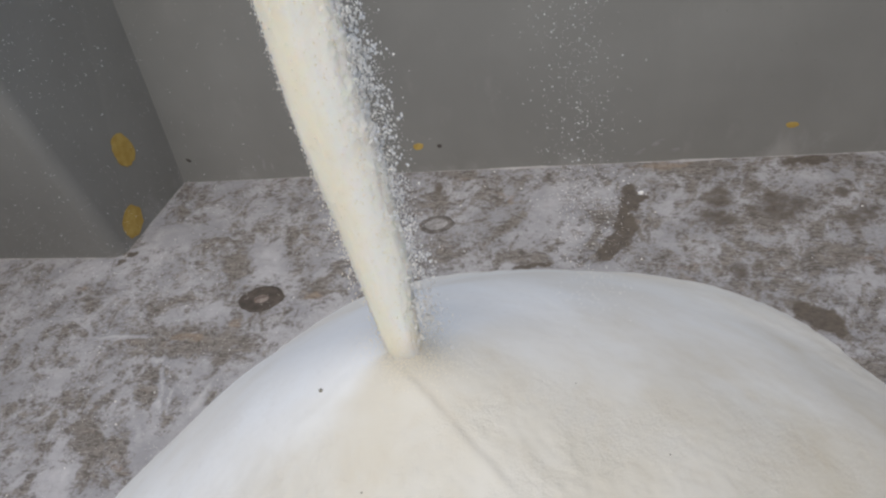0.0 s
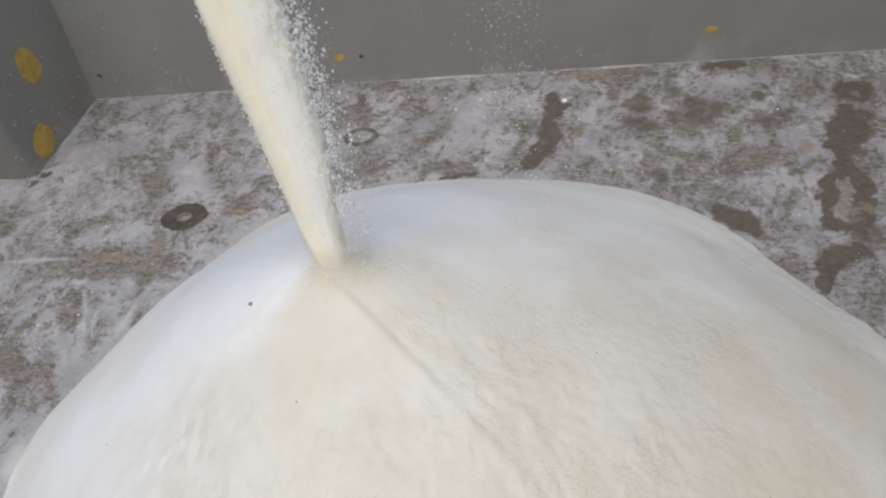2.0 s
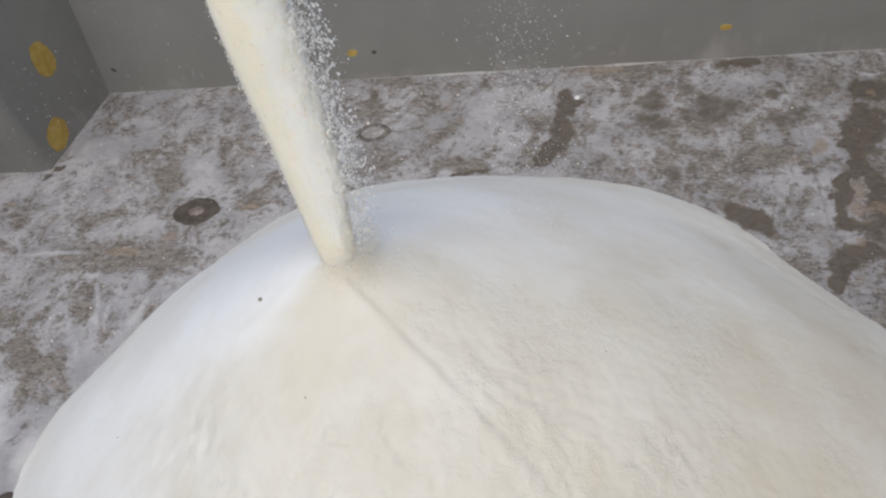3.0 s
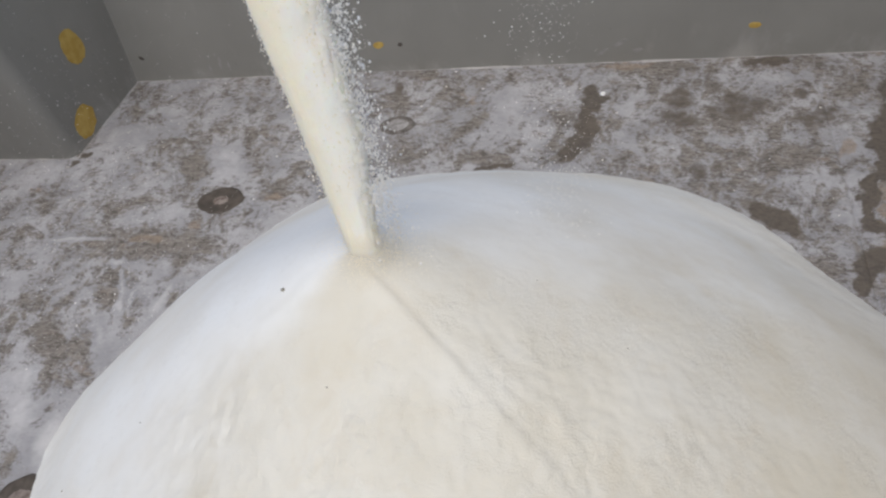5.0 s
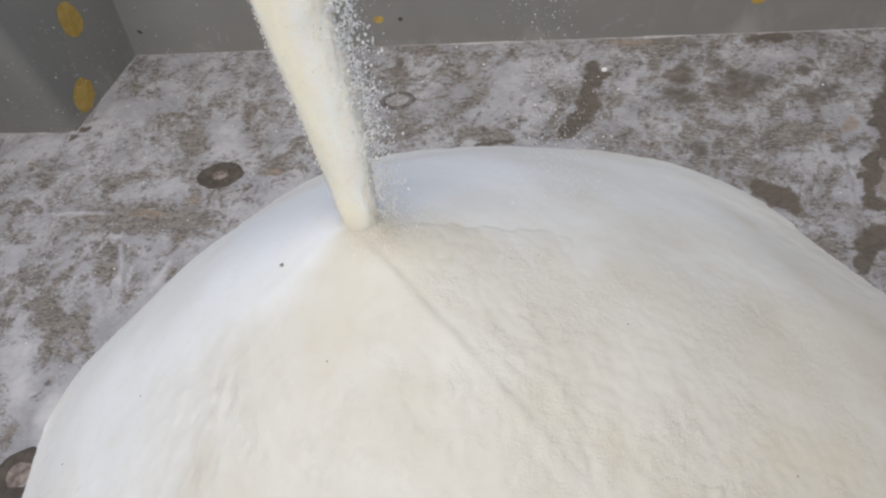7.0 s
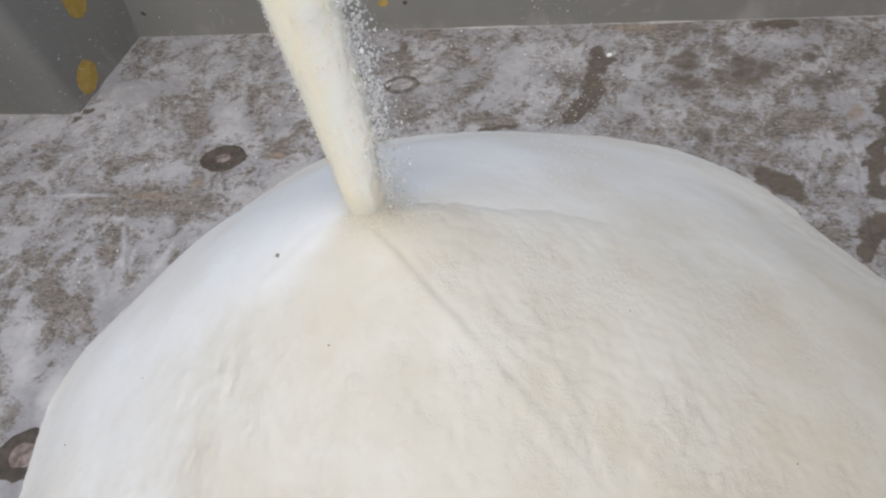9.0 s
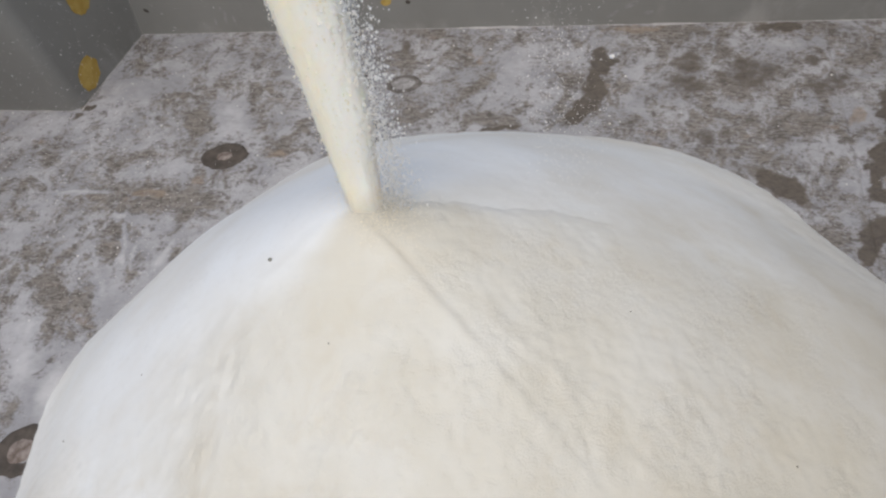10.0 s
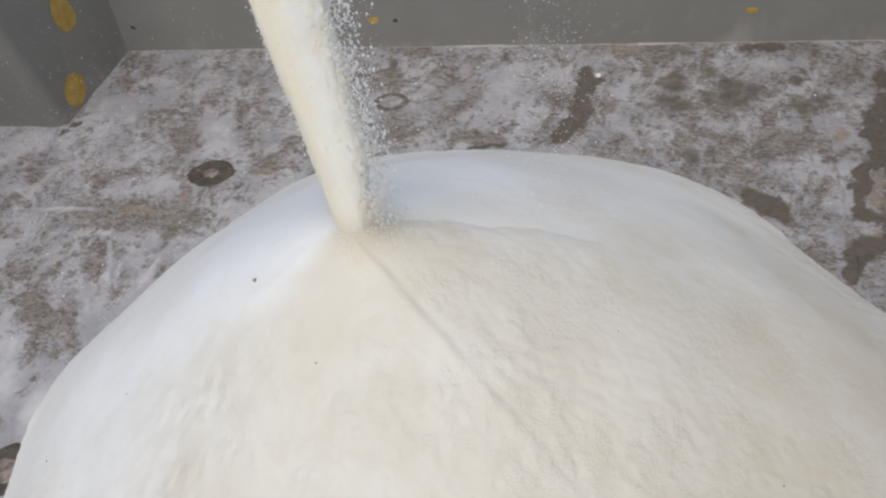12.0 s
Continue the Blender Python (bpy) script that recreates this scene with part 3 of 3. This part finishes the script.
def build_deposit():
    """A low sheet of newly landed meal on the near side of a crest that runs out from the apex."""
    step, keep, verts, faces, fresh_lit = 0.004, {}, [], [], []
    along, across = Vector((0.895, 0.447)), Vector((0.447, -0.895))
    for i in range(-10, 118):
        for j in range(-8, 50):
            a, b = i * step, j * step
            p = Vector((APEX[0] - 0.004, APEX[1] - 0.012)) + along * a + across * b
            x, y = p
            rag = 0.010 * fbm(x * 16, y * 16, 41, 3)
            near = smooth(-0.016, 0.020, b + rag) * smooth(0.175, 0.03, b + 2 * rag)
            run = smooth(-0.03, 0.05, a + rag) * smooth(0.45, 0.24, a + 2 * rag)
            lift = 0.0060 * near * run - 0.0022 + 0.0009 * near * fbm(x * 42, y * 42, 17, 3)
            if lift < -0.0045:
                continue
            keep[i, j] = len(verts)
            verts.append((x, y, heap_height(x, y) + lift))
            fresh_lit.append(fresh_lit_front(x, y) + 0.16 * near * run)
    for i, j in list(keep):
        q = [keep.get(k) for k in ((i, j), (i, j + 1), (i + 1, j + 1), (i + 1, j))]
        if None not in q:
            faces.append(q)
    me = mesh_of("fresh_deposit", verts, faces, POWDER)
    me.attributes.new("fresh_lit", "FLOAT", "POINT").data.foreach_set("value", fresh_lit)
    return tagged(new("fresh_deposit", me), "low sheet of newly landed cream meal on the heap", "heap", kind="stuff")


deposit = build_deposit()

# ---- the falling stream ----
def stream_axis(z):
    return -0.325 - 0.035 * (z - 0.6), 0.735


def strand(z):
    """Middle and half widths of the dense strand, z above the landing."""
    open_up = smooth(0.0, 0.45, z)
    return -0.001 - 0.0105 * open_up - 0.045 * z, 0.0215 + 0.0125 * open_up, 0.021 + 0.011 * open_up


def column(name, parent, material, seed, label):
    """The dense strand, oval in section, from under the heap's top to above the view."""
    seg, n, height = 120, 400, 0.95
    verts, faces = [], []
    for k in range(n + 1):
        z = height * k / n
        cx, rx, ry = strand(z)
        for i in range(seg):
            w = 2 * math.pi * i / seg
            c, s = math.cos(w), math.sin(w)
            k2 = 0.0016 * fbm(c * 1.2 + seed, s * 1.2, z * 6) + 0.0004 * fbm(c * 6, s * 6 + seed, z * 22) + 0.0004 * fbm(c * 22, s * 22, z * 110 + seed, 2)
            # the aerated side swells out and breaks up
            loose = smooth(-0.15, 0.95, c)
            wide = loose * (0.002 + 0.013 * smooth(0.02, 0.22, z) + 0.004 * fbm(s * 2 + seed, 0.3, z * 14, 3) + 0.0007 * fbm(c * 9 + 3, s * 9, z * 70, 3) + 0.0050 * smooth(0.55, 0.95, c) * smooth(0.03, 0.2, z) * max(0.0, fbm(s * 8 + 9, c, z * 120, 3)))
            verts.append((cx + (rx + k2 + wide) * c, (ry + k2 + 0.15 * wide) * s, z))
    for k in range(n):
        for i in range(seg):
            a, b = k * seg + i, k * seg + (i + 1) % seg
            faces.append((a, b, b + seg, a + seg))
    faces.append(tuple(n * seg + i for i in range(seg)))
    ob = new(name, mesh_of(name, verts, faces, material))
    ob.parent = parent
    return tagged(ob, label)


OCTA = ((1, 0, 0), (0, 1, 0), (0, 0, 1), (-1, 0, 0), (0, -1, 0), (0, 0, -1))
OCTA_FACES = ((0, 1, 2), (1, 3, 2), (3, 4, 2), (4, 0, 2), (1, 0, 5), (3, 1, 5), (4, 3, 5), (0, 4, 5))


def crumb_skin(name, parent, material, count, label):
    """Coarse crumbs that roughen the strand's outside."""
    rng = random.Random(21)
    verts, faces = [], []
    for _ in range(count):
        z, w = 0.92 * rng.random(), rng.gauss(0, 0.42) + math.pi * rng.randrange(2)
        cx, rx, ry = strand(z)
        out = abs(rng.gauss(0, 0.0022)) + 0.008 * smooth(0.1, 0.95, math.cos(w)) * smooth(0.02, 0.22, z)
        x, y = cx + (rx + out) * math.cos(w), (ry + out) * math.sin(w)
        r, base = 0.0004 + 0.0012 * rng.random() ** 3, len(verts)
        for v in OCTA:
            k = r * rng.uniform(0.6, 1.2)
            verts.append((x + v[0] * k, y + v[1] * k, z + v[2] * k * 1.7))
        faces += [tuple(base + q for q in f) for f in OCTA_FACES]
    ob = new(name, mesh_of(name, verts, faces, material))
    ob.parent = parent
    return tagged(ob, label)


stream = tagged(new("meal_stream"), "dense falling stream of cream meal landing on the heap", "stream")
column("core", stream, STREAM, 0.0, "dense cream core")
crumb_skin("crumb_skin", stream, CREAM, 6000, "coarse cream crumbs")


def grain_cloud(name, count, spread, lo, hi, label, seed, material=FLAKE, long=1.0, ring=0.0, lean=0.0, clump=0.0):
    """A loose handful of crumbs, each a small squashed octahedron, falling together."""
    rng = random.Random(seed)
    verts, faces = [], []
    made = 0
    while made < count:
        x, y = rng.gauss(0, spread[0]), rng.gauss(0, spread[1])
        if ring:
            w, r = rng.uniform(0, 6.28), ring + abs(rng.gauss(0, spread[0]))
            x, y = r * math.cos(w), r * math.sin(w)
        z = rng.uniform(-0.5, 0.5) * spread[2]
        # thicker here and there, with gaps between
        if clump and fbm(x * 75 + seed, y * 40, z * 55, 3) < clump * rng.uniform(-0.5, 1.0) + 6 * clump * max(0.0, x):
            continue
        made += 1
        x += lean * z
        r = lo * (hi / lo) ** (rng.random() ** 2.2)
        q = Euler([rng.uniform(0, 6.28) for _ in range(3)]).to_matrix()
        base = len(verts)
        for v in ((1, 0, 0), (0, 1, 0), (0, 0, 1), (-1, 0, 0), (0, -1, 0), (0, 0, -1)):
            p = q @ Vector([c * r * rng.uniform(0.6, 1.15) for c in v])
            verts.append((x + p.x, y + p.y, z + p.z * long))
        for f in ((0, 1, 2), (1, 3, 2), (3, 4, 2), (4, 0, 2), (1, 0, 5), (3, 1, 5), (4, 3, 5), (0, 4, 5)):
            faces.append(tuple(base + k for k in f))
    return tagged(new(name, mesh_of(name, verts, faces, material, False)), label, "falling grain", kind="stuff")


veil = grain_cloud("veil", 7500, (0.0115, 0.010, 0.82), 0.0004, 0.0021, "paler loose side of the stream", 7, FLAKE, 1.4, lean=-0.045, clump=0.22)
veil.parent = stream
veil.matrix_basis = pose(0.021, -0.008, 0.50)
del veil["category"], veil["kind"]

FALLING = []    # thing, x at the top and below, y, top, bottom, phase, steps for one fall
for k in range(9):
    c = grain_cloud("fringe_crumbs", 720, (0.014, 0.013, 0.15), 0.0004, 0.0029, "white crumbs breaking from the edge of the stream", 10 + k, long=1.4, clump=0.25)
    FALLING.append((c, -0.309 + 0.005 * (k % 3), -0.272, 0.742, 1.50, 0.60, k / 9, 11))
for k in range(6):
    c = grain_cloud("edge_crumbs", 700, (0.0034, 0.003, 0.20), 0.0005, 0.0017, "cream crumbs along the dense stream", 40 + k, CREAM, 1.6, ring=0.036)
    FALLING.append((c, -0.362, -0.296, 0.735, 1.50, 0.50, k / 6, 11))
for k in range(5):
    c = grain_cloud("drifting_grains", 600, (0.030, 0.03, 0.26), 0.0004, 0.0015, "sparse white grains falling beside the stream", 60 + k)
    FALLING.append((c, -0.098, -0.062, 0.95, 1.50, 0.42, k / 5, 13))
for k in range(4):
    c = grain_cloud("drifting_grains", 1700, (0.17, 0.10, 0.46), 0.0003, 0.0011, "sparse white grains falling near the wall", 80 + k)
    FALLING.append((c, -0.86, -0.86, 0.95, 1.60, -0.30, k / 4, 15))

# fine dust that hangs about the foot of the stream
haze = grain_cloud("dust_haze", 26000, (0.026, 0.022, 0.085), 0.0002, 0.0007, "fine pale dust hanging about the landing stream", 99, CREAM)

# ---- small things ----
def crumb(name, x, y, z, r, material, label, seed):
    bm = bmesh.new()
    bmesh.ops.create_icosphere(bm, subdivisions=2, radius=r)
    for v in bm.verts:
        v.co *= 1 + 0.3 * fbm(v.co.x * 60 / r * 0.01 + seed, v.co.y, v.co.z / r)
        v.co.z *= 0.7
    ob = part(name, bm, material)
    ob.matrix_basis = pose(x, y, z)
    return tagged(ob, label, "crumb")


crumb("pebble", -0.005, 1.905, 0.005, 0.0075, FLAKE, "white lump of meal on a bare scuff", 1.0)
husk = crumb("husk", -0.422, 0.697, heap_height(-0.422, 0.697), 0.0030, HUSK, "dark husk lying on the heap", 5.0)


SPECKS = [(-0.088, 0.768), (0.036, 0.699), (-0.873, 0.579), (-0.677, 0.604), (-0.338, 0.554), (0.263, 0.572), (-0.367, 1.465)]
for k, (x, y) in enumerate(SPECKS):
    crumb("husk", x, y, heap_height(x, y) + 0.0005, 0.0010 + 0.0003 * (k % 3), HUSK, "tiny dark husk lying on the heap", 9.0 + k)


def spilled_grains():
    """Loose crumbs strewn over the floor round the heap."""
    rng = random.Random(5)
    verts, faces = [], []
    while len(verts) < 6 * 420:
        x, y = rng.uniform(-1.5, 0.9), rng.uniform(0.5, 2.03)
        if x < JOG_X + 0.02 and y > JOG_Y - 0.02 or rng.random() < smooth(0.0, 0.6, math.hypot(x - PILE_C[0], y - PILE_C[1]) - 0.9) * 0.7:
            continue
        r, base = 0.0008 + 0.003 * rng.random() ** 5, len(verts)
        for v in ((1, 0, 0), (0, 1, 0), (0, 0, 1), (-1, 0, 0), (0, -1, 0), (0, 0, -1)):
            k = r * rng.uniform(0.7, 1.2)
            verts.append((x + v[0] * k, y + v[1] * k, 0.0015 + v[2] * k * 0.7))
        for f in ((0, 1, 2), (1, 3, 2), (3, 4, 2), (4, 0, 2), (1, 0, 5), (3, 1, 5), (4, 3, 5), (0, 4, 5)):
            faces.append(tuple(base + q for q in f))
    tagged(new("spilled_grains", mesh_of("spilled_grains", verts, faces, FLAKE, False)), "white crumbs strewn over the dusty floor", "grain", kind="stuff")


spilled_grains()


def motions():
    walk(stream, [(0.2 * k, pose(-0.311 + 0.002 * math.sin(2.1 * k) + 0.007 * smooth(1.8, 0.8, 0.2 * k), 0.735, 0.575 - 0.05 * (0.5 + 0.5 * math.sin(1.7 * k)), 0, 0, 5 * math.sin(2.7 * k)))
                  for k in range(61)])
    walk(haze, [(0.5 * k, pose(-0.296 + 0.004 * math.sin(1.3 * k), 0.720, 0.598 + 0.008 * math.sin(2.2 * k), 0, 0, 25 * math.sin(0.8 * k))) for k in range(25)])
    walk(husk, [(t, pose(x, y, heap_height(x, y) + 0.002)) for t, x, y in
                ((0, -0.424, 0.694), (7, -0.428, 0.692), (9, -0.437, 0.685), (10, -0.449, 0.680), (11, -0.452, 0.680), (12, -0.453, 0.679))])
    walk(deposit, [(t, pose(0, 0, dz)) for t, dz in ((0, -0.008), (4.5, -0.007), (6.5, -0.0035), (8.5, -0.0005), (10.5, 0.0), (12, 0.0004))])
    for thing, x0, x1, y, top, low, phase, span in FALLING:
        first = -round(phase * span)

        def at(f):
            k = ((f - first) % span) / (span - 1)
            return pose(x0 + (x1 - x0) * k, y, top + (low - top) * k)

        keyed = {0, 360} | {f for f in range(361) if (f - first) % span in (0, span // 3, 2 * span // 3, span - 1)}
        walk(thing, [(f / FPS, at(f)) for f in sorted(keyed)])


motions()
